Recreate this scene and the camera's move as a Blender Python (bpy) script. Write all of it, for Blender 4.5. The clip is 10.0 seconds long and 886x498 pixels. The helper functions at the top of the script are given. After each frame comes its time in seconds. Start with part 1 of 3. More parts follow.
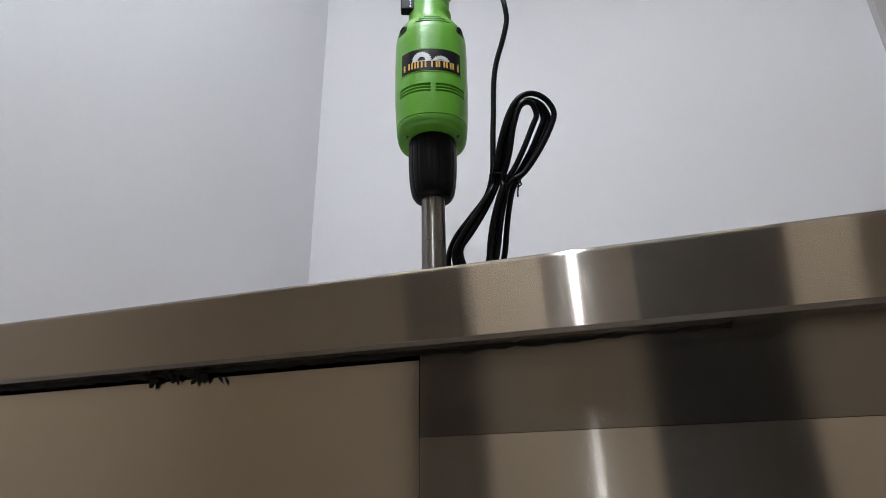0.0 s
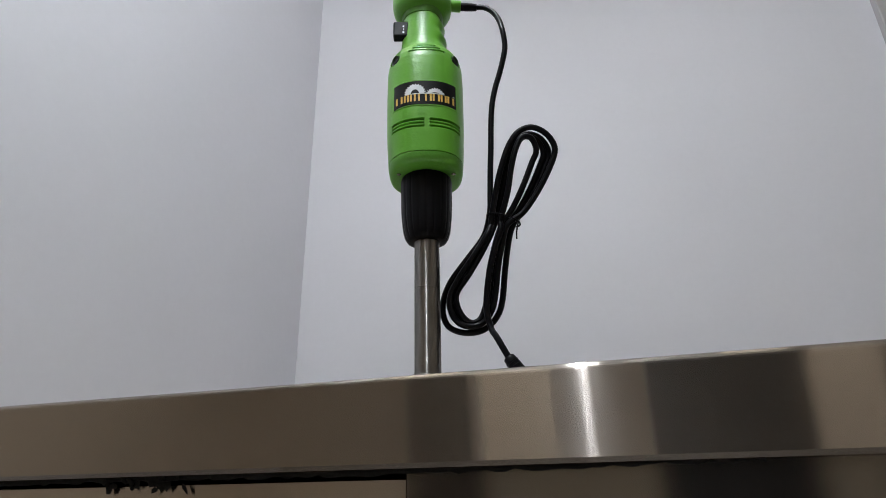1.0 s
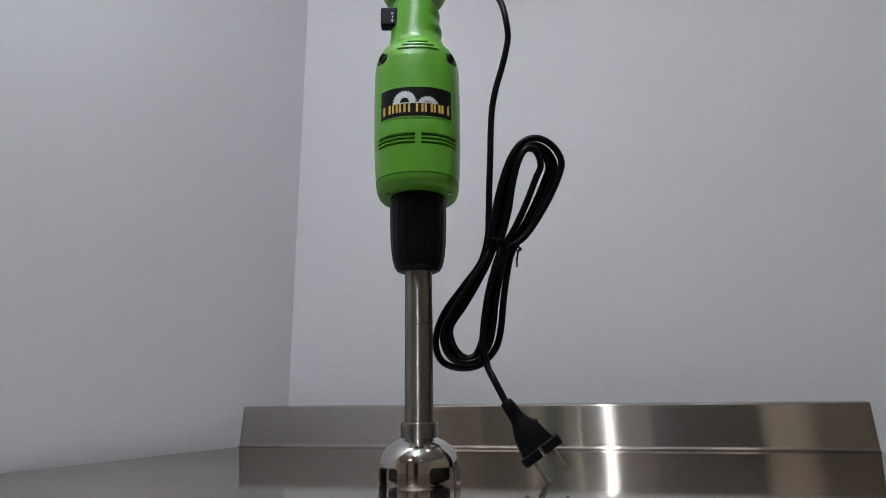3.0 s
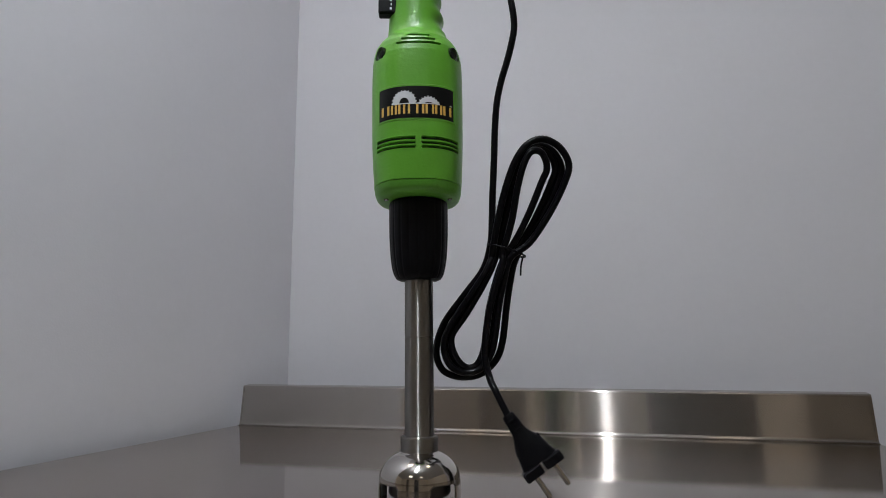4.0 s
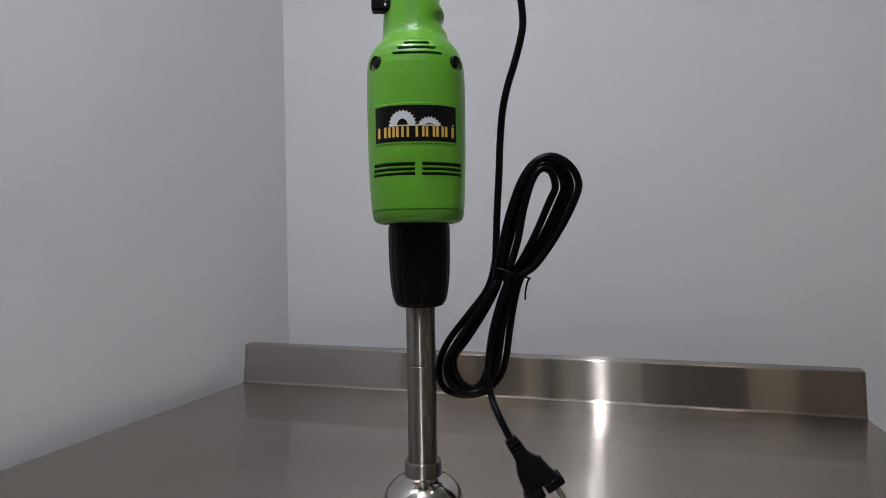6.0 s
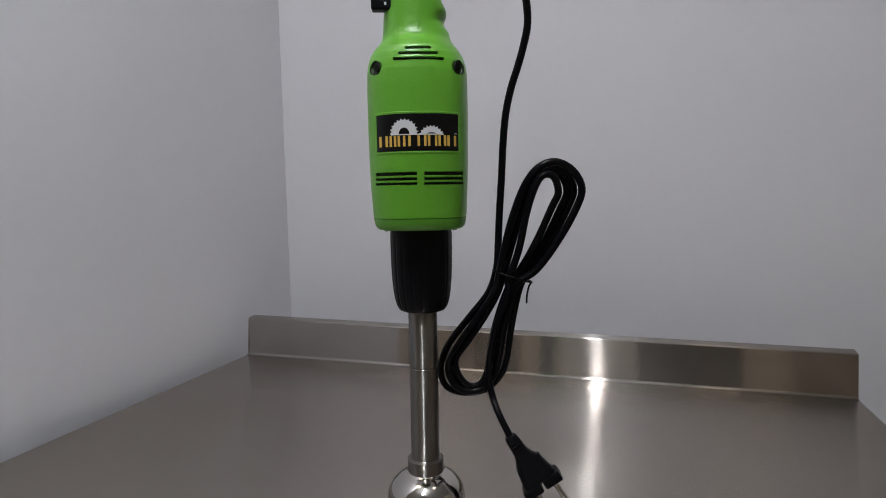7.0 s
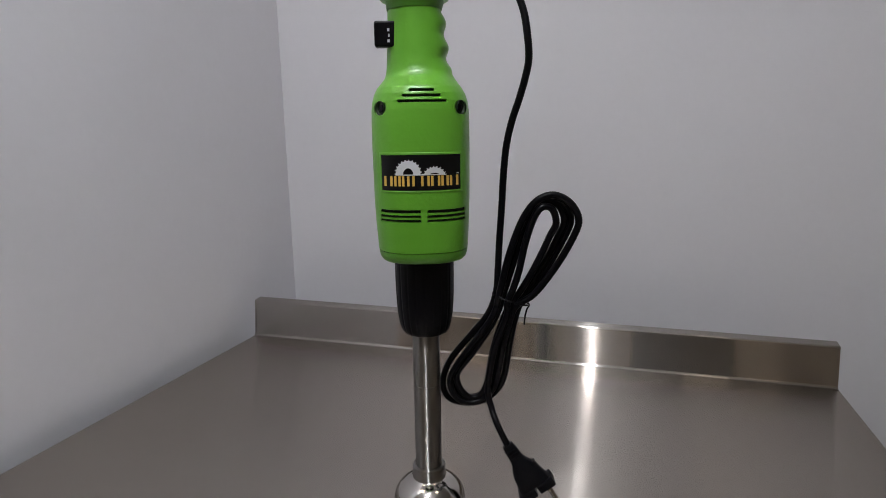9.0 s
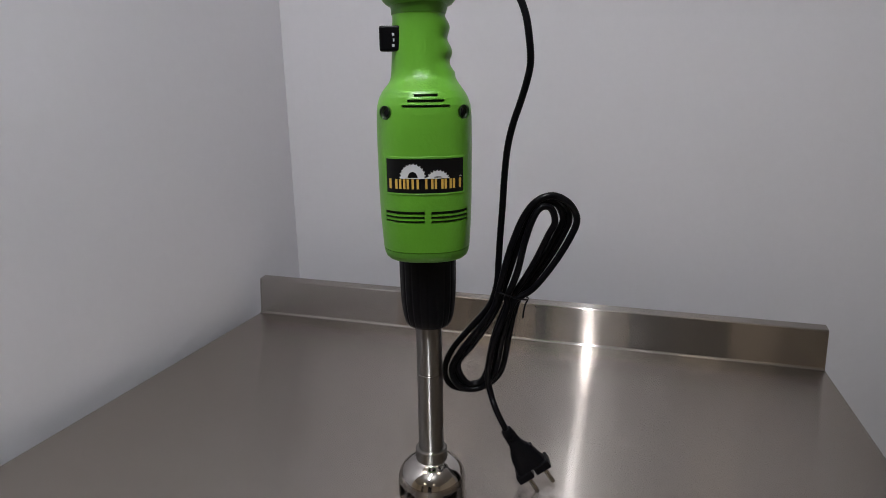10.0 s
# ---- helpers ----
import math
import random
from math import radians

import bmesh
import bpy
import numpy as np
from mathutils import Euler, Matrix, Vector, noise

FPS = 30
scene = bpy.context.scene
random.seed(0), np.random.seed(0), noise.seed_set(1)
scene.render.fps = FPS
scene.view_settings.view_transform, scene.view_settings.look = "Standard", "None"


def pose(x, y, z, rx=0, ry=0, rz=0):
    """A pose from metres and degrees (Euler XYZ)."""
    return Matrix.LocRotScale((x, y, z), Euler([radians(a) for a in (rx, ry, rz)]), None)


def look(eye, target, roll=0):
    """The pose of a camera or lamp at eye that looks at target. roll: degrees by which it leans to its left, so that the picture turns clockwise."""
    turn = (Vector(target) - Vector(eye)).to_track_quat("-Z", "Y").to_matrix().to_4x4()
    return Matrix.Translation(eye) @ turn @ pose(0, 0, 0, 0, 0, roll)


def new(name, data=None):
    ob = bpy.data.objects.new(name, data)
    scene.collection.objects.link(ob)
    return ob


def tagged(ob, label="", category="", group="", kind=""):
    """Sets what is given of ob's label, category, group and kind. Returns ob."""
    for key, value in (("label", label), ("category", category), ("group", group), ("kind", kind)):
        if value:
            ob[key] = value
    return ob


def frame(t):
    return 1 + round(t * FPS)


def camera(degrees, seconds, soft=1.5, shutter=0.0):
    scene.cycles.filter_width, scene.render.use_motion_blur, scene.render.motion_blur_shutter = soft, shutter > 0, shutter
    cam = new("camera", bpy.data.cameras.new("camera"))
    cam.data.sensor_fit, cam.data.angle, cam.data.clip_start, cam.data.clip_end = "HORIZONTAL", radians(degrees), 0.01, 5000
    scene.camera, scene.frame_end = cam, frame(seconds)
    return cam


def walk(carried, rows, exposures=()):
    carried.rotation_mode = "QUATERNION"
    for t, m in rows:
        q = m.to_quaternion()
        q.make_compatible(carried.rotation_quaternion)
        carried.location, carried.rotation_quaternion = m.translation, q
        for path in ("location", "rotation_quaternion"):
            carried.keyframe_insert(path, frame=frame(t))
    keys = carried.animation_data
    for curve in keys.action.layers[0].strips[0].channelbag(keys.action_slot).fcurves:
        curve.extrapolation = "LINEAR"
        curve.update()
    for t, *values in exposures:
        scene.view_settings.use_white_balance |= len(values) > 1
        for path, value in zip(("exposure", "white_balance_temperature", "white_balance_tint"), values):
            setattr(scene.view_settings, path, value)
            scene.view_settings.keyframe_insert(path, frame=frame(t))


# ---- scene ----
cam = camera(72.9, 10.0, soft=0.48)
PATH = [
    (0, (0.1743, -0.5309, 0.7741), (-0.377, 1.234, 1.536), -1.07),
    (0.5, (0.1744, -0.5215, 0.8040), (-0.375, 1.240, 1.576), -1.16),
    (1, (0.1739, -0.5158, 0.8312), (-0.371, 1.255, 1.584), -1.10),
    (1.5, (0.1764, -0.5098, 0.8618), (-0.379, 1.280, 1.560), -1.09),
    (2, (0.1789, -0.5047, 0.8905), (-0.390, 1.304, 1.526), -1.09),
    (2.5, (0.1790, -0.5000, 0.9175), (-0.397, 1.327, 1.490), -1.00),
    (4, (0.1740, -0.4885, 0.9980), (-0.415, 1.393, 1.335), -0.65),
    (4.5, (0.1710, -0.4845, 1.0288), (-0.418, 1.411, 1.274), -0.68),
    (5, (0.169, -0.483, 1.056), (-0.42, 1.422, 1.216), -0.8),
    (5.5, (0.168, -0.48, 1.082), (-0.422, 1.429, 1.163), -0.9),
    (7, (0.165, -0.476, 1.159), (-0.423, 1.426, 0.967), -1.0),
    (7.5, (0.164, -0.476, 1.177), (-0.423, 1.419, 0.923), -0.9),
    (8, (0.163, -0.477, 1.195), (-0.418, 1.412, 0.889), -0.9),
    (8.5, (0.165, -0.482, 1.215), (-0.415, 1.402, 0.873), -1.0),
    (9, (0.167, -0.489, 1.233), (-0.412, 1.388, 0.856), -1.0),
    (9.5, (0.168, -0.496, 1.25), (-0.409, 1.371, 0.824), -0.9),
    (10, (0.169, -0.502, 1.266), (-0.404, 1.349, 0.772), -0.8),
]
walk(cam, [(t, look(eye, target, roll)) for t, eye, target, roll in PATH],
     [(0, 0.80, 6260, 9.2), (1, 0.63, 6240, 9.2), (2.5, 0.40, 6210, 9.7), (4.5, 0.21, 6270, 10.5), (7.5, 0.29, 6380, 11.7), (10, 0.30, 6450, 12.8)])

# ---- world and light ----
world = bpy.data.worlds.new("world")
scene.world = world
world.use_nodes = True
world.node_tree.nodes["Background"].inputs["Color"].default_value = (0.8, 0.85, 1.0, 1)
world.node_tree.nodes["Background"].inputs["Strength"].default_value = 0.02

T = 0.88            # height of the worktop
CEIL = 2.28

# ---- materials ----


def material(name, color, rough=0.5, metal=0.0, grain=0.0, grain_scale=200.0, bump=0.0, bump_scale=400.0, stretch=(1, 1, 1),
             stain=0.0, rough_var=0.0, specular=0.5):
    m = bpy.data.materials.new(name)
    m.use_nodes = True
    nt = m.node_tree
    b = nt.nodes["Principled BSDF"]
    b.inputs["Roughness"].default_value = rough
    b.inputs["Metallic"].default_value = metal
    b.inputs["Specular IOR Level"].default_value = specular
    co = nt.nodes.new("ShaderNodeTexCoord")
    mp = nt.nodes.new("ShaderNodeMapping")
    mp.inputs["Scale"].default_value = stretch
    nt.links.new(co.outputs["Object"], mp.inputs["Vector"])
    fine = nt.nodes.new("ShaderNodeTexNoise")
    fine.inputs["Scale"].default_value = grain_scale
    fine.inputs["Detail"].default_value = 4
    nt.links.new(mp.outputs["Vector"], fine.inputs["Vector"])
    large = nt.nodes.new("ShaderNodeTexNoise")
    large.inputs["Scale"].default_value = 3.0
    large.inputs["Detail"].default_value = 3
    nt.links.new(co.outputs["Object"], large.inputs["Vector"])
    add = nt.nodes.new("ShaderNodeMath")
    add.operation = "MULTIPLY_ADD"
    add.inputs[1].default_value = grain
    nt.links.new(fine.outputs["Fac"], add.inputs[0])
    add2 = nt.nodes.new("ShaderNodeMath")
    add2.operation = "MULTIPLY_ADD"
    add2.inputs[1].default_value = stain
    add2.inputs[2].default_value = 1 - 0.5 * grain - 0.5 * stain
    nt.links.new(large.outputs["Fac"], add2.inputs[0])
    nt.links.new(add2.outputs[0], add.inputs[2])
    mul = nt.nodes.new("ShaderNodeVectorMath")
    mul.operation = "SCALE"
    mul.inputs[0].default_value = color
    nt.links.new(add.outputs[0], mul.inputs["Scale"])
    nt.links.new(mul.outputs[0], b.inputs["Base Color"])
    if rough_var:
        rv = nt.nodes.new("ShaderNodeMath")
        rv.operation = "MULTIPLY_ADD"
        rv.inputs[1].default_value = rough_var
        rv.inputs[2].default_value = rough - 0.5 * rough_var
        nt.links.new(fine.outputs["Fac"], rv.inputs[0])
        nt.links.new(rv.outputs[0], b.inputs["Roughness"])
    if bump:
        bn = nt.nodes.new("ShaderNodeTexNoise")
        bn.inputs["Scale"].default_value = bump_scale
        bn.inputs["Detail"].default_value = 2
        nt.links.new(mp.outputs["Vector"], bn.inputs["Vector"])
        bp = nt.nodes.new("ShaderNodeBump")
        bp.inputs["Strength"].default_value = bump
        bp.inputs["Distance"].default_value = 0.001
        nt.links.new(bn.outputs["Fac"], bp.inputs["Height"])
        nt.links.new(bp.outputs["Normal"], b.inputs["Normal"])
    return m


def brushed(name, color, rough, aniso, sharp=0.06, keen=0.35, turned=False, sharp_aniso=0.5, halo=0.5):
    """Steel brushed along x, or round its own axis where turned: a lobe drawn out across the brushing and a keener one."""
    m = material(name, color, 0.3, 1.0, grain=0.09, grain_scale=60, stretch=(0.2, 16, 16), stain=0.12)
    nt = m.node_tree
    old = nt.nodes["Principled BSDF"]
    tint = old.inputs["Base Color"].links[0].from_socket
    if turned:
        c = nt.nodes.new("ShaderNodeTangent")
        c.direction_type, c.axis = "RADIAL", "Z"
    else:
        c = nt.nodes.new("ShaderNodeCombineXYZ")
        c.inputs[0].default_value = 1.0
    lobes = []
    for kind, r, a in (("GGX", rough, aniso), ("GGX", rough * 1.7, aniso - 0.14), ("BECKMANN", sharp, sharp_aniso)):
        g = nt.nodes.new("ShaderNodeBsdfAnisotropic")
        g.distribution = kind
        g.inputs["Roughness"].default_value = r
        g.inputs["Anisotropy"].default_value = a
        nt.links.new(c.outputs[0], g.inputs["Tangent"])
        nt.links.new(tint, g.inputs["Color"])
        lobes.append(g)
    drawn = nt.nodes.new("ShaderNodeMixShader")
    drawn.inputs[0].default_value = halo
    nt.links.new(lobes[0].outputs[0], drawn.inputs[1])
    nt.links.new(lobes[1].outputs[0], drawn.inputs[2])
    mixer = nt.nodes.new("ShaderNodeMixShader")
    mixer.inputs[0].default_value = keen
    nt.links.new(drawn.outputs[0], mixer.inputs[1])
    nt.links.new(lobes[2].outputs[0], mixer.inputs[2])
    # brushed metal turns mirror-like at a low angle
    g = nt.nodes.new("ShaderNodeBsdfAnisotropic")
    g.distribution = "BECKMANN"
    g.inputs["Roughness"].default_value = 0.055
    g.inputs["Anisotropy"].default_value = 0.5
    nt.links.new(c.outputs[0], g.inputs["Tangent"])
    g.inputs["Color"].default_value = (*(c ** 0.5 for c in color), 1)
    slant = nt.nodes.new("ShaderNodeLayerWeight")
    slant.inputs["Blend"].default_value = 0.5
    low = nt.nodes.new("ShaderNodeMapRange")
    for k, v in ((1, 0.68), (2, 0.88), (3, 0.0), (4, 0.92)):
        low.inputs[k].default_value = v
    nt.links.new(slant.outputs["Facing"], low.inputs[0])
    grazing = nt.nodes.new("ShaderNodeMixShader")
    nt.links.new(low.outputs[0], grazing.inputs[0])
    nt.links.new(mixer.outputs[0], grazing.inputs[1])
    nt.links.new(g.outputs[0], grazing.inputs[2])
    nt.links.new((mixer if turned else grazing).outputs[0], nt.nodes["Material Output"].inputs["Surface"])
    nt.nodes.remove(old)
    return m


def glowing(name, color, strength):
    m = bpy.data.materials.new(name)
    m.use_nodes = True
    b = m.node_tree.nodes["Principled BSDF"]
    b.inputs["Base Color"].default_value = (0.8, 0.8, 0.8, 1)
    b.inputs["Emission Color"].default_value = (*color, 1)
    b.inputs["Emission Strength"].default_value = strength
    return m


PAINT = material("wall_paint", (0.72, 0.715, 0.755), 0.6, grain=0.04, grain_scale=90, bump=0.12, bump_scale=350, stain=0.05)
CEILING = material("ceiling_paint", (0.7, 0.69, 0.67), 0.8, grain=0.04, stain=0.05)
FLOOR = material("floor_tile", (0.22, 0.2, 0.18), 0.45, grain=0.15, grain_scale=30, stain=0.2)
FAR_WALL = material("far_wall_paint", (0.72, 0.62, 0.49), 0.7, grain=0.06, stain=0.2)
DARK = material("dark_door_paint", (0.03, 0.03, 0.032), 0.4, grain=0.1, stain=0.1)
FAR_DARK = material("dark_brown_paint", (0.12, 0.10, 0.083), 0.55, grain=0.1, stain=0.2)
TRIM = material("grey_trim", (0.42, 0.41, 0.41), 0.5, grain=0.08, stain=0.1)
STEEL = brushed("brushed_steel", (0.462, 0.418, 0.381), 0.245, 0.91, 0.17, 0.80, sharp_aniso=0.90, halo=0.72)
UPSTAND = brushed("upstand_steel", (0.46, 0.427, 0.4), 0.27, 0.88, 0.17, 0.75, sharp_aniso=0.852, halo=0.62)
DOOR_STEEL = brushed("door_steel", (0.64, 0.59, 0.54), 0.245, 0.938, 0.18, 0.80, sharp_aniso=0.8)
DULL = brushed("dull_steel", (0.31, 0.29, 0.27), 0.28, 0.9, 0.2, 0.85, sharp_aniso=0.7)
# near-black, stands for the shade inside the blade guard
SHADE_STEEL = material("shade_steel", (0.06, 0.055, 0.05), 0.4, 0.7, grain=0.1, stain=0.1)
TUBE = brushed("satin_steel", (0.36, 0.345, 0.33), 0.39, 0.835, 0.15, 0.25, turned=True, halo=0.08)
CHROME = material("polished_steel", (0.53, 0.505, 0.475), 0.105, 1.0, grain=0.03, rough_var=0.03)
GREEN = material("green_plastic", (0.124, 0.39, 0.028), 0.34, grain=0.08, grain_scale=120, bump=0.24, bump_scale=300, stain=0.06, rough_var=0.08)
# GREEN with a texture, and darkened because the end cap is less lit
GREEN_CAP = material("textured_shaded_green", (0.098, 0.325, 0.025), 0.42, grain=0.08, grain_scale=120, bump=0.3, bump_scale=420, stain=0.06)
GREEN_SHADED = material("shaded_green_plastic", (0.075, 0.25, 0.018), 0.4, grain=0.08, grain_scale=120, bump=0.25, bump_scale=420)
BLACK = material("black_plastic", (0.0035, 0.0035, 0.0048), 0.38, grain=0.15, bump=0.1, bump_scale=500, rough_var=0.1, specular=0.12)
CORD = material("black_cord_rubber", (0.003, 0.003, 0.0045), 0.32, grain=0.15, bump=0.06, bump_scale=300, rough_var=0.12, specular=0.16)
SLOT_SHADE = material("slot_shade_black", (0.006, 0.006, 0.006), 0.7)
SCREW_SHADE = material("screw_hole_shade_green", (0.009, 0.028, 0.004), 0.6, grain=0.1)
PLATE = material("label_black", (0.004, 0.004, 0.005), 0.35, grain=0.1, specular=0.2)
WHITE = material("label_white", (0.72, 0.74, 0.78), 0.45, grain=0.05)
YELLOW = material("label_yellow", (0.75, 0.47, 0.09), 0.45, grain=0.08)
SEAL = material("black_sealant", (0.012, 0.012, 0.012), 0.8, grain=0.3, bump=0.5, bump_scale=150)
BRASS = material("pin_nickel", (0.42, 0.395, 0.36), 0.22, 1.0, grain=0.08)
LAMP_WHITE = glowing("lamp_tube_glow", (0.90, 0.94, 0.972), 228.0)
PANEL_GLOW = glowing("lamp_panel_glow", (1.0, 0.88, 0.70), 4.0)

# ---- building helpers ----


def smooth(me, angle=40):
    me.polygons.foreach_set("use_smooth", [True] * len(me.polygons))
    me.set_sharp_from_angle(angle=radians(angle))


def part(name, bm, mat, parent=None, label="", soft=True):
    bmesh.ops.recalc_face_normals(bm, faces=bm.faces)
    me = bpy.data.meshes.new(name)
    soft = soft and len(bm.faces) > 60
    bm.to_mesh(me)
    bm.free()
    me.materials.append(mat)
    if soft:
        smooth(me)
    ob = new(name, me)
    ob.parent = parent
    return tagged(ob, label)


def thing(name, at, label, category, group="", kind=""):
    ob = new(name)
    ob.empty_display_size = 0.05
    ob.matrix_basis = at
    return tagged(ob, label, category, group, kind)


def box(bm, x0, x1, y0, y1, z0, z1, bevel=0.0):
    r = bmesh.ops.create_cube(bm, size=1.0, matrix=Matrix.Translation(((x0 + x1) / 2, (y0 + y1) / 2, (z0 + z1) / 2)) @ Matrix.Diagonal((x1 - x0, y1 - y0, z1 - z0, 1)))
    if bevel:
        edges = list({e for v in r["verts"] for e in v.link_edges})
        bmesh.ops.bevel(bm, geom=edges, offset=bevel, segments=2, affect="EDGES", profile=0.5)
    return bm


def boxed(x0, x1, y0, y1, z0, z1, bevel=0.0):
    return box(bmesh.new(), x0, x1, y0, y1, z0, z1, bevel)


def rings(loops, cap_low=True, cap_high=True):
    """A skin over closed loops of equal length."""
    bm = bmesh.new()
    rows = [[bm.verts.new(p) for p in lp] for lp in loops]
    n = len(rows[0])
    for a, b in zip(rows, rows[1:]):
        for i in range(n):
            bm.faces.new((a[i], a[(i + 1) % n], b[(i + 1) % n], b[i]))
    if cap_low:
        bm.faces.new(rows[0][::-1])
    if cap_high:
        bm.faces.new(rows[-1])
    return bm


def lathe(profile, n=64, cap_low=True, cap_high=True):
    return rings([[(r * math.cos(2 * math.pi * i / n), r * math.sin(2 * math.pi * i / n), z) for i in range(n)] for r, z in profile], cap_low, cap_high)


def spline(pts, per=8):
    """A smooth line through the points."""
    P = [Vector(p) for p in pts]
    P = [P[0] * 2 - P[1]] + P + [P[-1] * 2 - P[-2]]
    out = []
    for a, b, c, d in zip(P, P[1:], P[2:], P[3:]):
        for k in range(per):
            t = k / per
            out.append(0.5 * (2 * b + (c - a) * t + (2 * a - 5 * b + 4 * c - d) * t * t + (3 * b - a - 3 * c + d) * t ** 3))
    out.append(P[-2])
    return out


def tube(line, r, n=12):
    """A round rod along a line of points."""
    loops = []
    side = Vector((0.3, 1, 0.2)).normalized()
    for i, p in enumerate(line):
        d = (line[min(i + 1, len(line) - 1)] - line[max(i - 1, 0)]).normalized()
        side = (side - d * side.dot(d)).normalized()
        other = d.cross(side)
        rr = r(i / (len(line) - 1)) if callable(r) else r
        loops.append([p + rr * (side * math.cos(2 * math.pi * k / n) + other * math.sin(2 * math.pi * k / n)) for k in range(n)])
    return rings(loops)


def sheet(path, x0, x1, thick):
    """Folded sheet metal: a path in y and z, drawn out along x, with the thickness to its right."""
    P = []
    for (ya, za), (yb, zb) in zip(path, path[1:]):
        a, b = Vector((0, ya, za)), Vector((0, yb, zb))
        P.append(a)
        if (b - a).length > 0.003:   # keeps long flats flat beside the bends
            d = (b - a).normalized() * 0.0003
            P += [a + d, b - d]
    P.append(Vector((0, *path[-1])))
    back = []
    for i, p in enumerate(P):
        n = Vector((0, 0, 0))
        for a, b in ((i - 1, i), (i, i + 1)):
            if a >= 0 and b < len(P):
                d = (P[b] - P[a]).normalized()
                n += Vector((0, d.z, -d.y))
        back.append(p + n.normalized() * thick)
    loop = P + back[::-1]
    return rings([[(x, p.y, p.z) for p in loop] for x in (x0, x1)])


def arc(cy, cz, r, a0, a1, n=6):
    return [(cy + r * math.cos(radians(a0 + (a1 - a0) * k / n)), cz + r * math.sin(radians(a0 + (a1 - a0) * k / n))) for k in range(n + 1)]


# ---- the room ----
X0, X1, Y0, Y1 = -0.505, 2.6, -3.0, 0.61
XW = -1.9
tagged(part("floor", boxed(XW - 0.1, X1 + 0.1, Y0 - 0.1, Y1 + 0.1, -0.1, 0), FLOOR, soft=False), "grey tiled kitchen floor under the steel table", "floor", kind="structure")
tagged(part("ceiling", boxed(XW - 0.1, X1 + 0.1, Y0 - 0.1, Y1 + 0.1, CEIL, CEIL + 0.1), CEILING, soft=False), "plain pale grey painted ceiling with flush lamps", "ceiling", kind="structure")
tagged(part("wall_north", boxed(X0 - 0.1, X1 + 0.1, Y1, Y1 + 0.1, 0, CEIL), PAINT, soft=False), "plain pale lilac-grey painted wall behind the table", "wall", kind="structure")
tagged(part("wall_west", boxed(X0 - 0.1, X0, -0.42, Y1, 0, CEIL), PAINT, soft=False), "plain pale lilac-grey painted wall beside the table", "wall", kind="structure")
tagged(part("wall_west_far", boxed(XW - 0.1, XW, Y0, -0.32, 0, CEIL), FAR_WALL, soft=False), "plain brown wall beyond the end of the pale wall", "wall", kind="structure")
tagged(part("wall_west_return", boxed(XW, X0 - 0.1, -0.42, -0.32, 0, CEIL), FAR_WALL, soft=False), "plain brown wall at the back of the recess", "wall", kind="structure")
tagged(part("wall_south", boxed(XW - 0.1, X1 + 0.1, Y0 - 0.1, Y0, 0, CEIL), FAR_WALL, soft=False), "plain beige wall facing the steel table", "wall", kind="structure")
tagged(part("wall_east", boxed(X1, X1 + 0.1, Y0, Y1, 0, CEIL), FAR_WALL, soft=False), "plain beige wall closing the room", "wall", kind="structure")

door = thing("door_1", pose(0.715, Y1, 0), "dark door leaf with a grey painted frame in the wall", "door", kind="structure")
part("door_frame", boxed(0, 0.024, -0.02, 0, 0, 2.03, 0.003), TRIM, door, "grey painted frame upright")
part("door_frame", boxed(0.85, 0.874, -0.02, 0, 0, 2.03, 0.003), TRIM, door, "grey painted frame upright")
part("door_frame", boxed(0.024, 0.85, -0.02, 0, 2.0, 2.03, 0.003), TRIM, door, "grey painted frame head")
part("door_leaf", boxed(0.026, 0.848, -0.012, 0, 0.008, 1.998, 0.002), DARK, door, "dark door leaf")

# unseen door, added to give the steel a dark band to reflect
door = thing("reflection_door", pose(0.24, Y0, 0), "unseen dark double door, added to darken the steel's reflections", "door", kind="structure")
for x0, x1, z0 in ((0, 0.05, 0), (0.60, 0.65, 0), (0.05, 0.60, 2.10)):
    part("door_frame", boxed(x0, x1, 0, 0.02, z0, 2.15, 0.003), DARK, door, "dark painted frame")
for x0 in (0.052, 0.326):
    part("door_leaf", boxed(x0, x0 + 0.272, 0, 0.012, 0.008, 2.098, 0.002), DARK, door, "dark door leaf")
# added out of view, a narrow dark shape mirrored in the folded edge
locker = thing("reflection_block", pose(-0.70, Y0, 0), "unseen dark brown cabinet, added for a dark band in the reflections", "cabinet")
part("body", boxed(-0.14, 0.14, 0.002, 0.3, 0.06, 1.95, 0.004), FAR_DARK, locker, "dark painted body")
part("plinth", boxed(-0.13, 0.13, 0.01, 0.28, 0, 0.059), BLACK, locker, "black plinth")
part("door", boxed(-0.136, 0.136, 0.3015, 0.318, 0.07, 1.94, 0.003), FAR_DARK, locker, "dark painted door")

lamp = thing("tube_lamp", pose(0.048, -0.62, CEIL), "white tubular batten lamp fixed to the ceiling", "ceiling lamp")
part("housing", boxed(-0.05, 0.05, -0.33, 0.33, -0.03, 0, 0.004), CEILING, lamp, "white sheet-metal batten")
part("tube", tube([Vector((0, -0.30 + 0.06 * k, -0.042)) for k in range(11)], 0.0105), LAMP_WHITE, lamp, "glowing white glass tube")
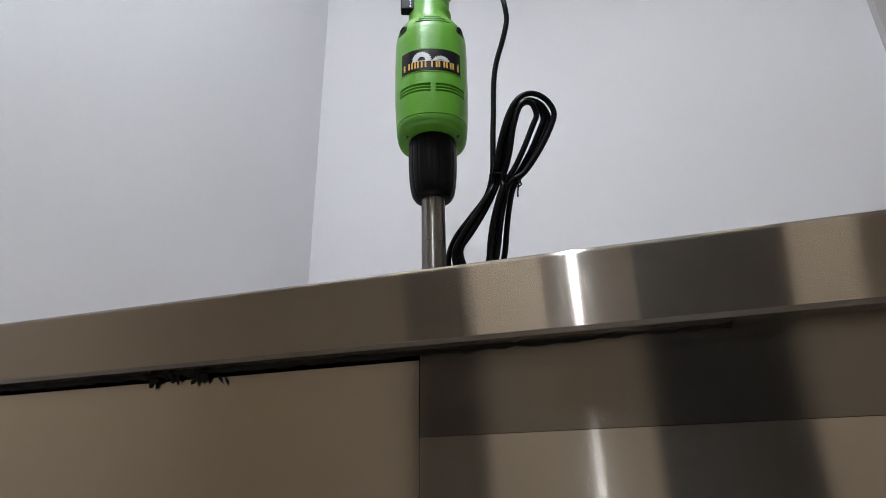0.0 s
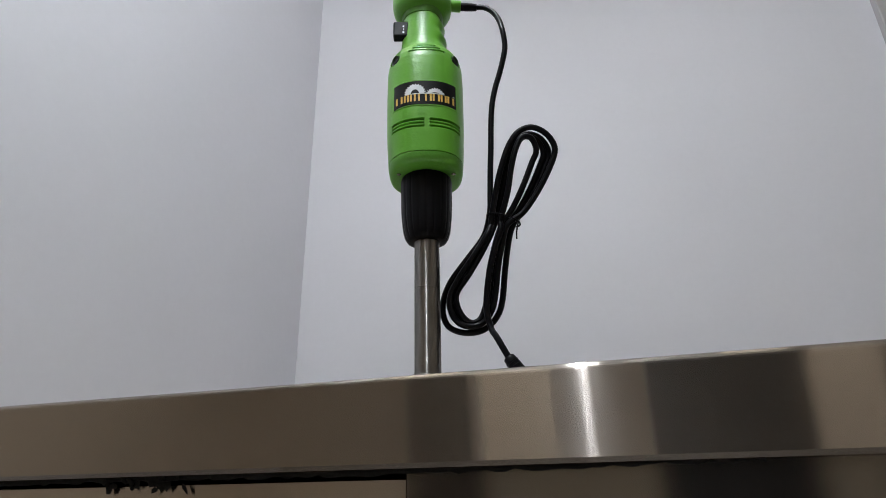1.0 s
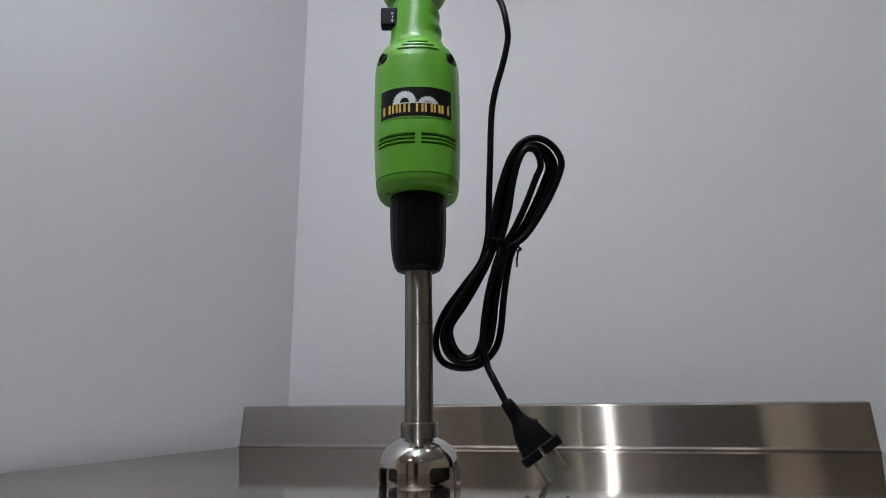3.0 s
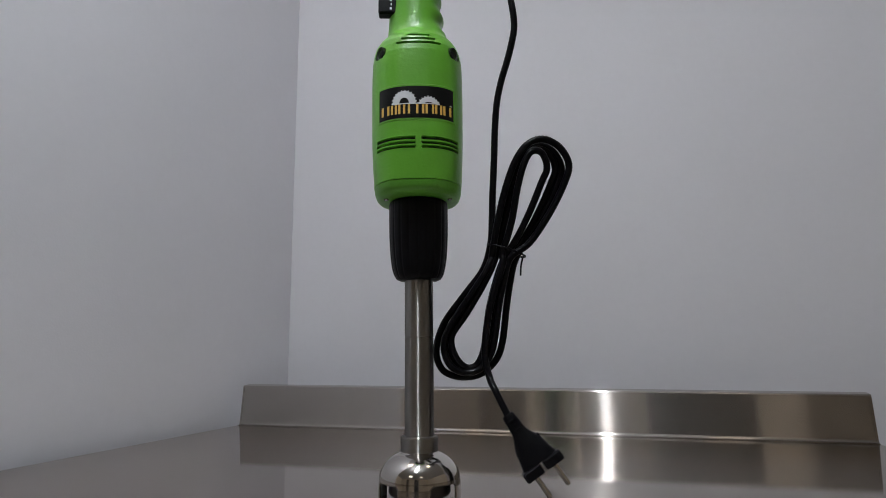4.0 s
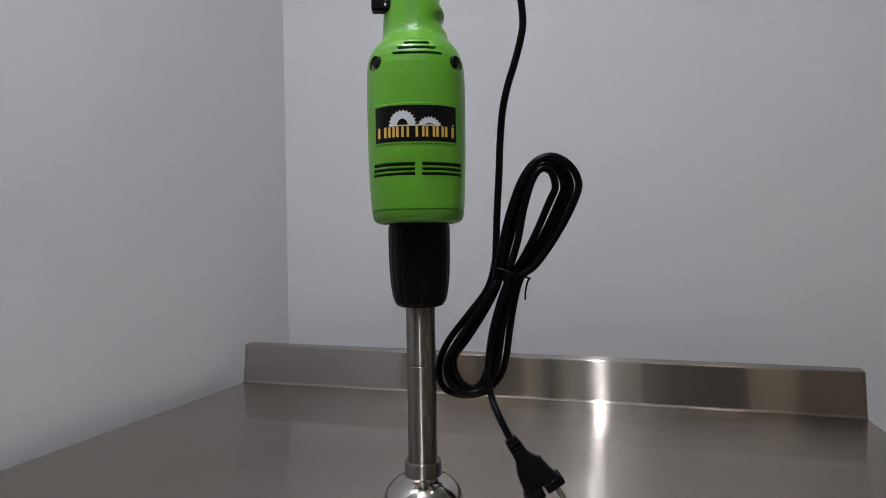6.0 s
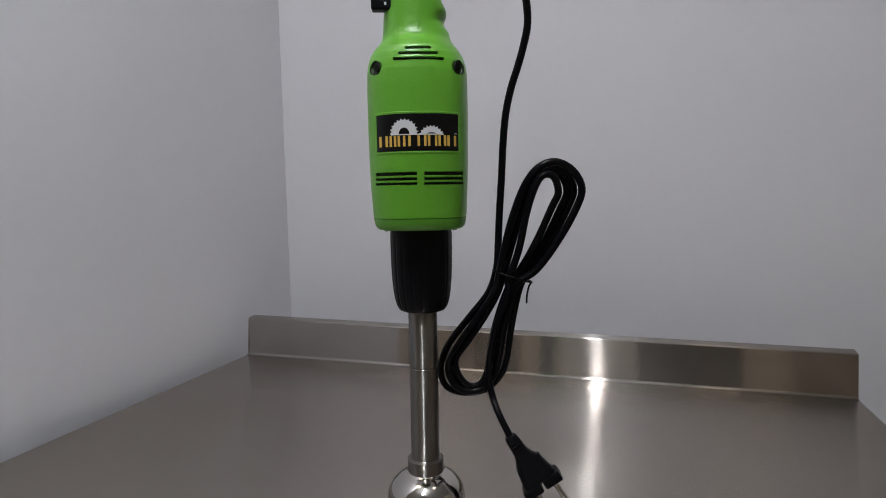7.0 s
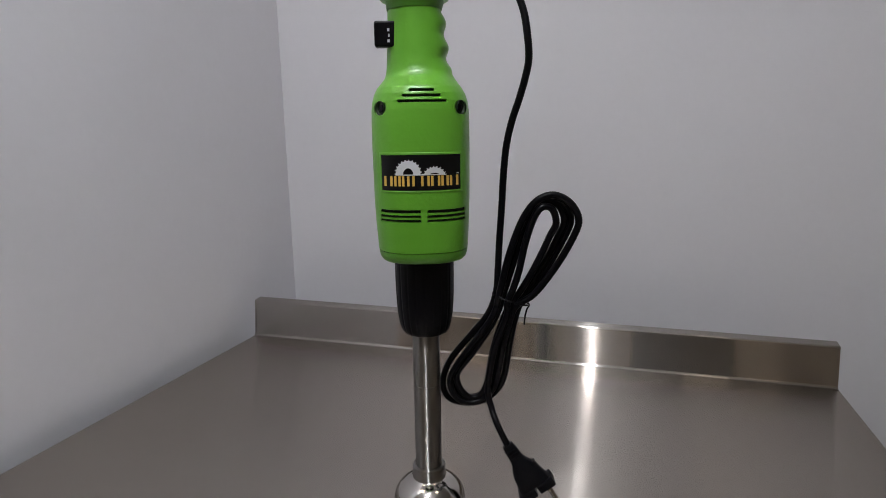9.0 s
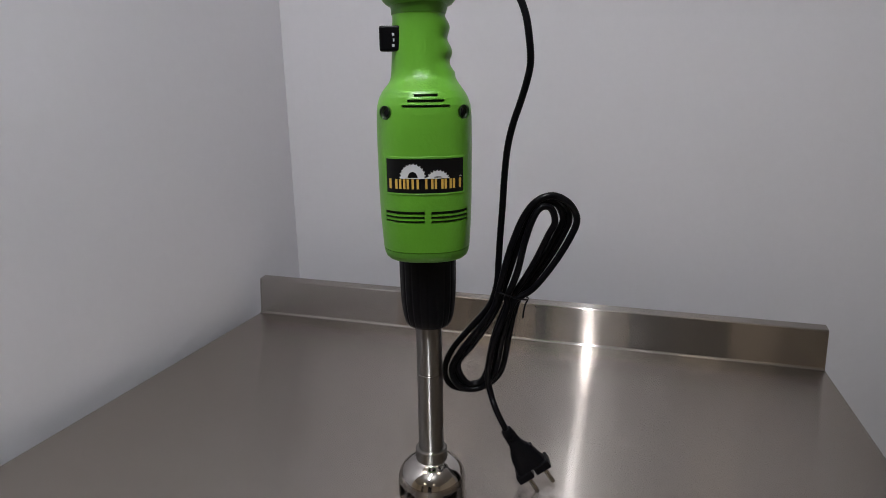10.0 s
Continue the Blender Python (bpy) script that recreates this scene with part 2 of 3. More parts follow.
for x, y, w in ((-0.38, -0.17, 0.105), (0.47, -0.045, 0.075), (-0.30, -2.0, 0.16), (0.90, -2.0, 0.11)):
    pl = thing("panel_lamp", pose(x, y, CEIL), "square warm-white panel lamp flush with the ceiling", "ceiling lamp", "ceiling panel lamps")
    part("frame", boxed(-w - 0.02, w + 0.02, -w - 0.02, w + 0.02, -0.012, 0, 0.003), CEILING, pl, "white metal frame")
    part("diffuser", boxed(-w, w, -w, w, -0.0165, -0.0125), PANEL_GLOW, pl, "glowing warm-white diffuser", soft=False)

# ---- the steel table ----
TX0, TX1, FY, BY = -0.468, 0.454, -0.266, 0.405
table = thing("work_table", pose(0, 0, 0), "brushed stainless steel work table with upstand and cabinet front", "table")
front = [(FY + 0.016, T - 0.039), (FY + 0.002, T - 0.039), (FY, T - 0.037)] + arc(FY + 0.003, T - 0.003, 0.003, 180, 90)
part("worktop", sheet(front + [(FY + 0.2, T), (FY + 0.45, T), (BY - 0.0006, T)], TX0, TX1, 0.0012), STEEL, table, "brushed steel top with folded front edge")
up = arc(BY - 0.005, T + 0.0056, 0.005, -90, -2) + [(BY + 0.006, T + 0.061)] + arc(BY + 0.009, T + 0.0615, 0.003, 175, 92, 4) + [(BY + 0.024, T + 0.066), (BY + 0.0255, T + 0.064), (BY + 0.0255, T - 0.03)]


def settle(ob):
    for v in ob.data.vertices:
        if v.co.z > T + 0.02:
            v.co.z -= 0.0055 * (v.co.x - TX0) / (TX1 - TX0)
    return ob


settle(part("backsplash", sheet(up, TX0, TX1, 0.0012), UPSTAND, table, "brushed steel upstand with folded top"))
for x0, x1 in ((TX0, TX0 + 0.0012), (TX1 - 0.0012, TX1)):
    outline = [(y, z) for y, z in up[:-1]] + [(BY + 0.0255, T + 0.001)]
    rings_pts = [[(x, y - 0.0004, z - 0.0006) for y, z in outline] for x in (x0 + 0.0016 * (1 if x0 == TX0 else -1), x1 + 0.0016 * (1 if x0 == TX0 else -1))]
    settle(part("end_cap", rings(rings_pts), STEEL, table, "steel end cap of the upstand", soft=False))
    xo = -0.0014 if x0 == TX0 else 0.0014
    part("end_apron", boxed(x0 + xo, x1 + xo, FY + 0.002, BY + 0.024, T - 0.039, T - 0.0012, 0.0005), STEEL, table, "steel edge folded down at the end", soft=False)
PY = FY + 0.014  # face of the cabinet front
part("front_panel", boxed(TX0 + 0.02, 0.0733, PY + 0.001, PY + 0.02, 0.12, T - 0.0432), DOOR_STEEL, table, "brushed steel fixed front panel")
part("door_panel", boxed(0.0735, TX1 - 0.02, PY + 0.001, PY + 0.019, 0.13, T - 0.080), DOOR_STEEL, table, "brushed steel cabinet door")
# rail lies nearly flush; its darker steel stands for a shaded recess
part("rail", boxed(0.0735, TX1 - 0.02, PY + 0.0014, PY + 0.02, T - 0.0797, T - 0.005), DULL, table, "dull steel rail above the door, recess shade in its colour")
part("core_board", boxed(TX0 + 0.035, TX1 - 0.035, PY + 0.021, BY - 0.02, T - 0.0045, T - 0.0014), SEAL, table, "black sound-deadening board under the top")
for x in (TX0 + 0.02, TX1 - 0.032):
    part("side_panel", boxed(x, x + 0.012, PY + 0.0205, BY, 0.12, T - 0.003, 0.001), STEEL, table, "steel side panel")
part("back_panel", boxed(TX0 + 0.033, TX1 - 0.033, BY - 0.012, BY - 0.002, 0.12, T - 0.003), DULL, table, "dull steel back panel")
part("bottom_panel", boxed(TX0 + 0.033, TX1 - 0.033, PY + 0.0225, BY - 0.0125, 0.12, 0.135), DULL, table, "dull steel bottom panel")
for x in (TX0 + 0.05, TX1 - 0.05):
    for y in (FY + 0.06, BY - 0.05):
        leg = part("leg", lathe([(0.019, 0.03), (0.019, 0.12)], 24), TUBE, table, "round steel leg")
        leg.location = (x, y, 0)
        foot = part("foot", lathe([(0.024, 0.0), (0.026, 0.004), (0.024, 0.012), (0.014, 0.03)], 24), BLACK, leg, "black plastic foot")

# ragged bead of sealant under the folded edge; it also blackens the shaded gap
random.seed(4)
LIP = FY + 0.0145
line = [Vector((TX0 + 0.01 + 0.004 * k, LIP + random.uniform(-0.001, 0.001), T - 0.0385 - random.uniform(0, 0.0012))) for k in range(170)]
part("sealant", tube(line, lambda f: (0.0020 + 0.0004 * math.sin(f * 320) * math.sin(f * 97)) * (1.0 if f < 0.78 else max(0.3, 1 - 3.2 * (f - 0.78)))), SEAL, table, "ragged black sealant, also the shade of the gap under the edge")
for k in range(30):
    x = random.choice((random.uniform(-0.096, -0.040), random.uniform(-0.084, -0.050), random.uniform(-0.062, -0.050)))
    z = T - 0.0395 - random.uniform(0, 0.0055)
    bm = bmesh.new()
    bmesh.ops.create_icosphere(bm, subdivisions=1, radius=1.0, matrix=pose(x, LIP - 0.002, z, 0, random.uniform(0, 90), 0) @ Matrix.Diagonal((random.uniform(0.001, 0.0035), 0.001, random.uniform(0.0008, 0.0022), 1)))
    for v in bm.verts:
        v.co += Vector((random.uniform(-1, 1), 0, random.uniform(-1, 1))) * 0.0006
    part("sealant_scrap", bm, SEAL, table)

# ---- the hand blender ----
hb = thing("hand_blender", pose(0, 0, T, 0, 0, 18.5) @ pose(-0.0012, 0, 0), "green and black commercial hand blender standing on its steel bell", "hand blender")


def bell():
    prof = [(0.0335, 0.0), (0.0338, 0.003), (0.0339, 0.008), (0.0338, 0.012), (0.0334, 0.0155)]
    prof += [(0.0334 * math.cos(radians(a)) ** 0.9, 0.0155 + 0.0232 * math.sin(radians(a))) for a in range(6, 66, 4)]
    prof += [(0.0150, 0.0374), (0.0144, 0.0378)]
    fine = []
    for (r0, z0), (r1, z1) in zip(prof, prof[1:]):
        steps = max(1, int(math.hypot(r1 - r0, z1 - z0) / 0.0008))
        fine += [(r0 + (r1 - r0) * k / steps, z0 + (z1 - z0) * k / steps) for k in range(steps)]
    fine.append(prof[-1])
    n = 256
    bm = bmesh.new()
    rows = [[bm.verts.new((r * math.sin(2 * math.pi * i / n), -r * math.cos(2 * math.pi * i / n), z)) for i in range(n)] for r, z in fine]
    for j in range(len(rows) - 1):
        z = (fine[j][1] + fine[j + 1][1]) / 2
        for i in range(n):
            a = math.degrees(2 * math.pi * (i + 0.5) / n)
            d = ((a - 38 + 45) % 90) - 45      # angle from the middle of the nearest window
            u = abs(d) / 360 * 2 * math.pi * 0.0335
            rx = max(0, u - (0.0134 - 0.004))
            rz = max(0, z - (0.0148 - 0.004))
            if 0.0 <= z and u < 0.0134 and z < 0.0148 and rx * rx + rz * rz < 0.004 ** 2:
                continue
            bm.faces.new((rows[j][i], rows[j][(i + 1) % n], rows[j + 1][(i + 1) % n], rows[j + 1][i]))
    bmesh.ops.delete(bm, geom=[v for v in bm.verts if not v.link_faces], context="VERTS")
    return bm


# hub widened and near-black so that the openings read as shaded
part("filler_hub", lathe([(0.0040, 0.0036), (0.0248, 0.0040), (0.0256, 0.0055), (0.0250, 0.0160), (0.0120, 0.0310)], 40), SHADE_STEEL, hb, "dark hub, oversized to stand for shade inside the guard")
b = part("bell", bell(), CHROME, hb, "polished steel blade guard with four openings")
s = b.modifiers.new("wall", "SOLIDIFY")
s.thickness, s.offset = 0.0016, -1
# the inner wall takes the near-black steel, its shade painted in
b.data.materials.append(SHADE_STEEL)
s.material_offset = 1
part("blade_hub", lathe([(0.004, 0.006), (0.006, 0.007), (0.006, 0.03), (0.012, 0.034)], 32), TUBE, hb, "steel blade hub")
bm = bmesh.new()
for a in (0, 90):
    bmesh.ops.create_cube(bm, size=1, matrix=pose(0, 0, 0.0020, 8, 0, a + 20) @ Matrix.Diagonal((0.040, 0.009, 0.0012, 1)))
part("blade", bm, CHROME, hb, "steel cross blade")
part("neck_ring", lathe([(0.0143, 0.0366), (0.0152, 0.0367), (0.0154, 0.0369), (0.0155, 0.0372), (0.0155, 0.0376), (0.0155, 0.0474), (0.0155, 0.0480), (0.0153, 0.0487), (0.0149, 0.0491), (0.0142, 0.0493), (0.0120, 0.0494)], 96), TUBE, hb, "turned steel ring")
part("shaft", lathe([(0.0122, 0.049), (0.0122, 0.0885), (0.0122, 0.1292), (0.0118, 0.1296), (0.0118, 0.1302), (0.0122, 0.1306), (0.0122, 0.186)], 96), TUBE, hb, "satin steel tube")


def collar():
    prof = [(0.0130, 0.1785), (0.0165, 0.1787), (0.0195, 0.1800), (0.0216, 0.1835), (0.0232, 0.189), (0.0244, 0.197), (0.0252, 0.206), (0.0257, 0.218), (0.0259, 0.230), (0.0259, 0.2445), (0.0254, 0.2472), (0.024, 0.2482)]
    n = 240
    loops = []
    for r, z in prof:
        depth = 0.00045 * min(1, max(0, (z - 0.1787) / 0.004)) * min(1, max(0, (0.2472 - z) / 0.005))
        lp = []
        for i in range(n):
            a = 2 * math.pi * i / n
            c = math.cos(20 * a)
            lp.append(((r - depth * max(0, c) ** 3) * math.cos(a), (r - depth * max(0, c) ** 3) * math.sin(a), z))
        loops.append(lp)
    return rings(loops)


part("collar", collar(), BLACK, hb, "ribbed black plastic collar")


def mix(table, z):
    for (z0, *a), (z1, *c) in zip(table, table[1:]):
        if z <= z1:
            f = max(0.0, (z - z0) / (z1 - z0))
            return [p + (q - p) * f for p, q in zip(a, c)]
    return list(table[-1][1:])


# height, reach to the switch side, reach to the grip side, half depth, squareness of the section
HOUSING = [
    (0.2585, 0.0387, 0.0381, 0.0432, 2.5), (0.265, 0.0391, 0.0386, 0.0437, 2.5), (0.282, 0.0402, 0.0394, 0.0449, 2.5), (0.300, 0.0408, 0.0400, 0.0458, 2.5), (0.340, 0.0412, 0.0404, 0.0462, 2.5),
    (0.362, 0.0411, 0.0403, 0.0460, 2.5), (0.372, 0.0408, 0.0400, 0.0456, 2.45), (0.379, 0.0400, 0.0392, 0.0446, 2.4), (0.385, 0.0384, 0.0372, 0.0426, 2.35),
    (0.390, 0.0358, 0.0344, 0.0396, 2.3), (0.394, 0.0326, 0.0314, 0.0350, 2.25), (0.398, 0.0293, 0.0286, 0.0304, 2.2), (0.402, 0.0280, 0.0266, 0.0272, 2.15),
    (0.407, 0.0274, 0.0250, 0.0256, 2.1), (0.415, 0.0269, 0.0232, 0.0246, 2.1), (0.430, 0.0260, 0.0222, 0.0238, 2.1), (0.445, 0.0254, 0.0205, 0.0232, 2.1), (0.457, 0.0250, 0.0190, 0.0228, 2.1)]
SLOTS = []
for k in range(3):
    SLOTS.append((-0.0341, -0.0013, 0.2850 + 0.0038 * k, 0.0010))
    SLOTS.append((0.0040, 0.0344, 0.2850 + 0.0038 * k, 0.0010))
for z, w in ((0.3785, 0.0190), (0.3827, 0.0145), (0.3866, 0.0096)):
    SLOTS.append((0.0012 - w, 0.0012 + w, z, 0.0009))
SCREWS = [(-0.0318, 0.3735), (0.0320, 0.3735)]


def section(z):
    left, right, deep, power = mix(HOUSING, z)
    if 0.402 < z < 0.4545:   # finger grooves
        right += 0.0016 * math.sin((z - 0.4175) / 0.0195 * 2 * math.pi) * min(1, (z - 0.402) / 0.004, (0.4545 - z) / 0.003)
    return left, right, deep, power


def face_v(u, z):
    """How far forward the front of the housing lies."""
    left, right, deep, power = section(z)
    a = left if u < 0 else right
    return -deep * max(0.0, 1 - min(1, abs(u) / a) ** power) ** (1 / power)


def inside(u, z):
    depth = 0.0
    for u0, u1, zc, h in SLOTS:
        d = max(abs(z - zc) - h, 0)
        e = max(u0 + h - u, u - u1 + h, 0)
        if math.hypot(max(0, abs(z - zc)), e) < h * 1.05 and d == 0:
            depth = 0.004
    for su, sz in SCREWS:
        if math.hypot((u - su) * 1.1, z - sz) < 0.0054:
            depth = 0.010
    # raised rim round the label
    du, dz = abs(u + 0.0006), abs(z - 0.3237)
    if du < 0.0328 and dz < 0.0156 and (du > 0.0316 or dz > 0.0144):
        depth = -0.0006
    return depth


def housing():
    zs = set()
    z = 0.2585
    while z < 0.457:
        zs.add(round(z, 5))
        z += 0.0006 if 0.281 < z < 0.297 or 0.366 < z < 0.390 or 0.305 < z < 0.309 or 0.336 < z < 0.340 else 0.0022
    loops = []
    n = 420
    for z in sorted(zs):
        left, right, deep, power = section(z)
        lp = []
        for i in range(n):
            a = 2 * math.pi * i / n
            c, s = math.cos(a), math.sin(a)
            # the front half is divided evenly across, for the slots
            x = (right if c > 0 else left) * c
            y = deep * math.copysign(max(0.0, 1 - abs(c) ** power) ** (1 / power), s)
            if y < 0:
                k = inside(x, z)
                if k:
                    y += k if k > 0 else 0
                    if k < 0:
                        y += k
            lp.append((x, y, z))
        loops.append(lp)
    return rings(loops)


part("housing", housing(), GREEN, hb, "moulded bright green motor housing and grip")
part("end_cap", rings([[((r if c > 0 else r * 1.012) * math.copysign(abs(c) ** 0.8, c), r * 1.127 * math.copysign(abs(s) ** 0.8, s), z)
                        for c, s in ((math.cos(2 * math.pi * i / 160), math.sin(2 * math.pi * i / 160)) for i in range(160))]
                       for r, z in ((0.022, 0.2482), (0.0325, 0.2484), (0.0346, 0.2490), (0.0364, 0.2508), (0.0374, 0.2535), (0.0379, 0.2565), (0.0380, 0.2578), (0.0372, 0.2580), (0.0372, 0.2590))]), GREEN_CAP, hb, "green plastic end cap below the seam")


for x in (-0.0275, 0.0275):
    sc = part("case_screw", lathe([(0.0016, -0.0006), (0.0022, 0), (0.0022, 0.001)], 20), BRASS, hb, "small bright case screw")
    sc.matrix_basis = pose(x, -0.014, 0.2478)


def strip(u0, u1, z0, z1, lift, n=24):
    """A thin piece that follows the front of the housing."""
    bm = bmesh.new()
    rows = []
    for d in (0.0, 0.0012):
        rows.append([[bm.verts.new((u0 + (u1 - u0) * i / n, face_v(u0 + (u1 - u0) * i / n, z) - lift + d, z)) for i in range(n + 1)] for z in (z0, (z0 + z1) / 2, z1)])
    for j in range(2):
        for i in range(n):
            for rw in rows:
                bm.faces.new((rw[j][i], rw[j][i + 1], rw[j + 1][i + 1], rw[j + 1][i]))
    for i in range(n):
        for j in (0, 2):
            bm.faces.new((rows[0][j][i], rows[0][j][i + 1], rows[1][j][i + 1], rows[1][j][i]))
    for j in range(2):
        for i in (0, n):
            bm.faces.new((rows[0][j][i], rows[0][j + 1][i], rows[1][j + 1][i], rows[1][j][i]))
    return bm


def patch(outline, lift):
    """A flat cut-out of u and z laid on the front of the housing: a fan of slices between two outlines."""
    bm = bmesh.new()
    for (a0, b0), (a1, b1) in zip(outline, outline[1:]):
        q = []
        for u, z in (a0, a1, b1, b0):
            q.append(bm.verts.new((u, face_v(u, z) - lift, z)))
        bm.faces.new(q)
    bmesh.ops.remove_doubles(bm, verts=bm.verts, dist=1e-6)
    ex = bmesh.ops.extrude_face_region(bm, geom=bm.faces[:])
    for v in ex["geom"]:
        if isinstance(v, bmesh.types.BMVert):
            v.co.y += 0.0004
    return bm


# black strip at the bottom of each slot paints the dark of the opening
for u0, u1, zc, h in SLOTS:
    part("slot_shade", strip(u0 - 0.0004, u1 + 0.0004, zc - h * 1.2, zc + h * 1.2, -0.0030), SLOT_SHADE, hb, "black strip standing for the shade inside a vent slot")
for u, z in SCREWS:
    slope = (face_v(u + 0.001, z) - face_v(u - 0.001, z)) / 0.002
    m = pose(u, face_v(u, z) - 0.0001, z, 0, 0, math.degrees(math.atan(slope))) @ pose(0, 0, 0, 90, 0, 0)
    # shallow dish; the green is darkened to paint the shade of a deep hole
    hole = part("screw_hole", lathe([(0.0057, -0.0003), (0.0056, 0.0003), (0.0051, -0.0001), (0.0046, -0.0016), (0.0010, -0.0022)], 40, False, True), SCREW_SHADE, hb, "round screw hole, its shade put into the colour")
    hole.matrix_basis = m
    sc = part("screw", lathe([(0.0030, -0.0021), (0.0030, -0.0013), (0.0024, -0.0010)], 24), BLACK, hb, "dark screw sunk in the housing")
    sc.matrix_basis = m

label = part("label_plate", strip(-0.0320, 0.0308, 0.3097, 0.3377, 0.0004, 40), PLATE, hb, "black name plate with gear emblem")


def gear(cu, cz, r, base, hole, hole_top, teeth):
    """A toothed wheel cut off at the base line, with a hole standing on that line."""
    a0 = math.asin(max(-1.0, (base - cz) / r))
    out = []
    n = teeth * 6
    for i in range(n + 1):
        a = a0 + (math.pi - 2 * a0) * i / n
        ro = r * (1.0 if (i + 2) % 6 < 2 else 0.89)
        b = math.pi * i / n
        out.append(((cu + hole * math.cos(b), base + hole_top * math.sin(b)), (cu + ro * math.cos(a), max(base, cz + ro * math.sin(a)))))
    return out


BASE = 0.3219
part("emblem", patch(gear(-0.0106, BASE + 0.0012, 0.0108, BASE, 0.0041, 0.0052, 12), 0.0010), WHITE, label, "white half gear")
part("emblem", patch(gear(0.0100, BASE - 0.0034, 0.0102, BASE, 0.0037, 0.0014, 9), 0.0010), WHITE, label, "white gear segment")
part("emblem", patch([((u, BASE - 0.0004), (u, BASE + 0.0004)) for u in (-0.0206, -0.0100, 0.0, 0.0100, 0.0193)], 0.0010), WHITE, label, "thin white line")
part("mark", patch(gear(0.0285, 0.3222, 0.0010, 0.3222, 0.0004, 0.0004, 3), 0.0010), WHITE, label, "tiny pale mark")
# the name is kept to plain bars
for u0, u1, strokes in ((-0.0300, -0.0231, 2), (-0.0218, -0.0166, 2), (-0.0156, -0.0056, 3), (-0.0006, 0.0062, 2), (0.0072, 0.0144, 2), (0.0152, 0.0212, 2), (0.0220, 0.0290, 2)):
    for k in range(strokes):
        a = u0 + (u1 - u0 - 0.0019) * k / (strokes - 1)
        part("bar", patch([((a + 0.00095 * j, 0.3131), (a + 0.00095 * j, 0.3211)) for j in range(3)], 0.0010), YELLOW, label, "plain yellow bar")

# top cap with the cord outlet
capc = -0.003
cap = part("top_cap", rings([[(capc + r * math.cos(2 * math.pi * i / 96), 0.97 * r * math.sin(2 * math.pi * i / 96), z) for i in range(96)]
                             for r, z in ((0.0215, 0.4575), (0.0245, 0.4580), (0.0275, 0.4596), (0.0305, 0.4628), (0.0328, 0.4675), (0.0340, 0.4735), (0.0344, 0.481), (0.0342, 0.488), (0.0325, 0.494), (0.028, 0.4985), (0.018, 0.501), (0.006, 0.502))]), GREEN, hb, "rounded green top cap")
# joint below the cap; its darker green paints the shade of the overhang
band = []
for grow, z in ((-0.0004, 0.4512), (0.0006, 0.4514), (0.0008, 0.4520), (0.0012, 0.4560), (0.0026, 0.4606)):
    left, right, deep, power = section(min(z, 0.457))
    band.append([((right + grow if c > 0 else left + grow) * math.copysign(abs(c) ** (2 / power), c), (deep + grow) * math.copysign(abs(d) ** (2 / power), d), z)
                 for c, d in ((math.cos(2 * math.pi * i / 96), math.sin(2 * math.pi * i / 96)) for i in range(96))])
part("recess", rings(band), GREEN_SHADED, hb, "green joint with the shade of the cap in its colour")
stub = part("outlet", lathe([(0.0066, 0.0), (0.0066, 0.011), (0.0058, 0.0122)], 32), GREEN, hb, "green cord outlet")
stub.matrix_basis = pose(0.0300, 0, 0.4800, 0, 96, 0)
stub2 = part("strain_relief", lathe([(0.0046, 0.0), (0.0048, 0.006), (0.0044, 0.014), (0.0040, 0.0185), (0.0034, 0.0190)], 32), BLACK, hb, "black cord sleeve")
stub2.matrix_basis = pose(0.0419, 0, 0.4788, 0, 94, 0)

sw = part("switch", boxed(-0.0355, -0.0185, -0.0165, -0.0055, 0.4220, 0.4418, 0.0016), BLACK, hb, "black rocker switch with white marks")
for k in range(3):
    part("mark", boxed(-0.0250 + 0.0008 * (k % 2), -0.0232, -0.0169, -0.0163, 0.4252 + 0.0042 * k, 0.4274 + 0.0042 * k), WHITE, sw, "white mark", soft=False)

# ---- cord: down from the outlet, four turns tied at the waist, then the plug ----
DOWN = [(0.0580, 0.4778), (0.0690, 0.4755), (0.0790, 0.4660), (0.0858, 0.4500), (0.0892, 0.4300), (0.0905, 0.4120), (0.0875, 0.3960), (0.0826, 0.3790), (0.0770, 0.3620), (0.0725, 0.3423), (0.0700, 0.3180), (0.0686, 0.2900), (0.0667, 0.2600), (0.0655, 0.2350), (0.0640, 0.2130)]
LOW_OUT = [(0.0575, 0.1904), (0.0416, 0.1692), (0.0236, 0.1455), (0.0157, 0.126), (0.0157, 0.1111), (0.0225, 0.0999), (0.038, 0.0953), (0.0552, 0.0983), (0.0686, 0.111), (0.0743, 0.1276), (0.0777, 0.1556), (0.0816, 0.1807), (0.0862, 0.1988)]
LOW_IN = [(0.064, 0.1903), (0.0536, 0.1702), (0.0402, 0.1489), (0.0287, 0.1322), (0.0293, 0.1189), (0.0356, 0.1078), (0.0436, 0.1035), (0.0516, 0.1073), (0.057, 0.1201), (0.0594, 0.138), (0.0622, 0.1573), (0.0686, 0.181), (0.0755, 0.1991)]
UP_OUT = [(0.0978, 0.2116), (0.1156, 0.2372), (0.1287, 0.2630), (0.1326, 0.2795), (0.1242, 0.2942), (0.1098, 0.3011), (0.0957, 0.2962), (0.0849, 0.2812), (0.0763, 0.2576), (0.0705, 0.2343), (0.066, 0.2112)]
UP_IN = [(0.087, 0.2166), (0.0979, 0.2382), (0.1087, 0.2641), (0.1135, 0.2764), (0.1091, 0.2892), (0.1, 0.2904), (0.0931, 0.28), (0.087, 0.2591), (0.0825, 0.234), (0.078, 0.2168), (0.0732, 0.2021)]
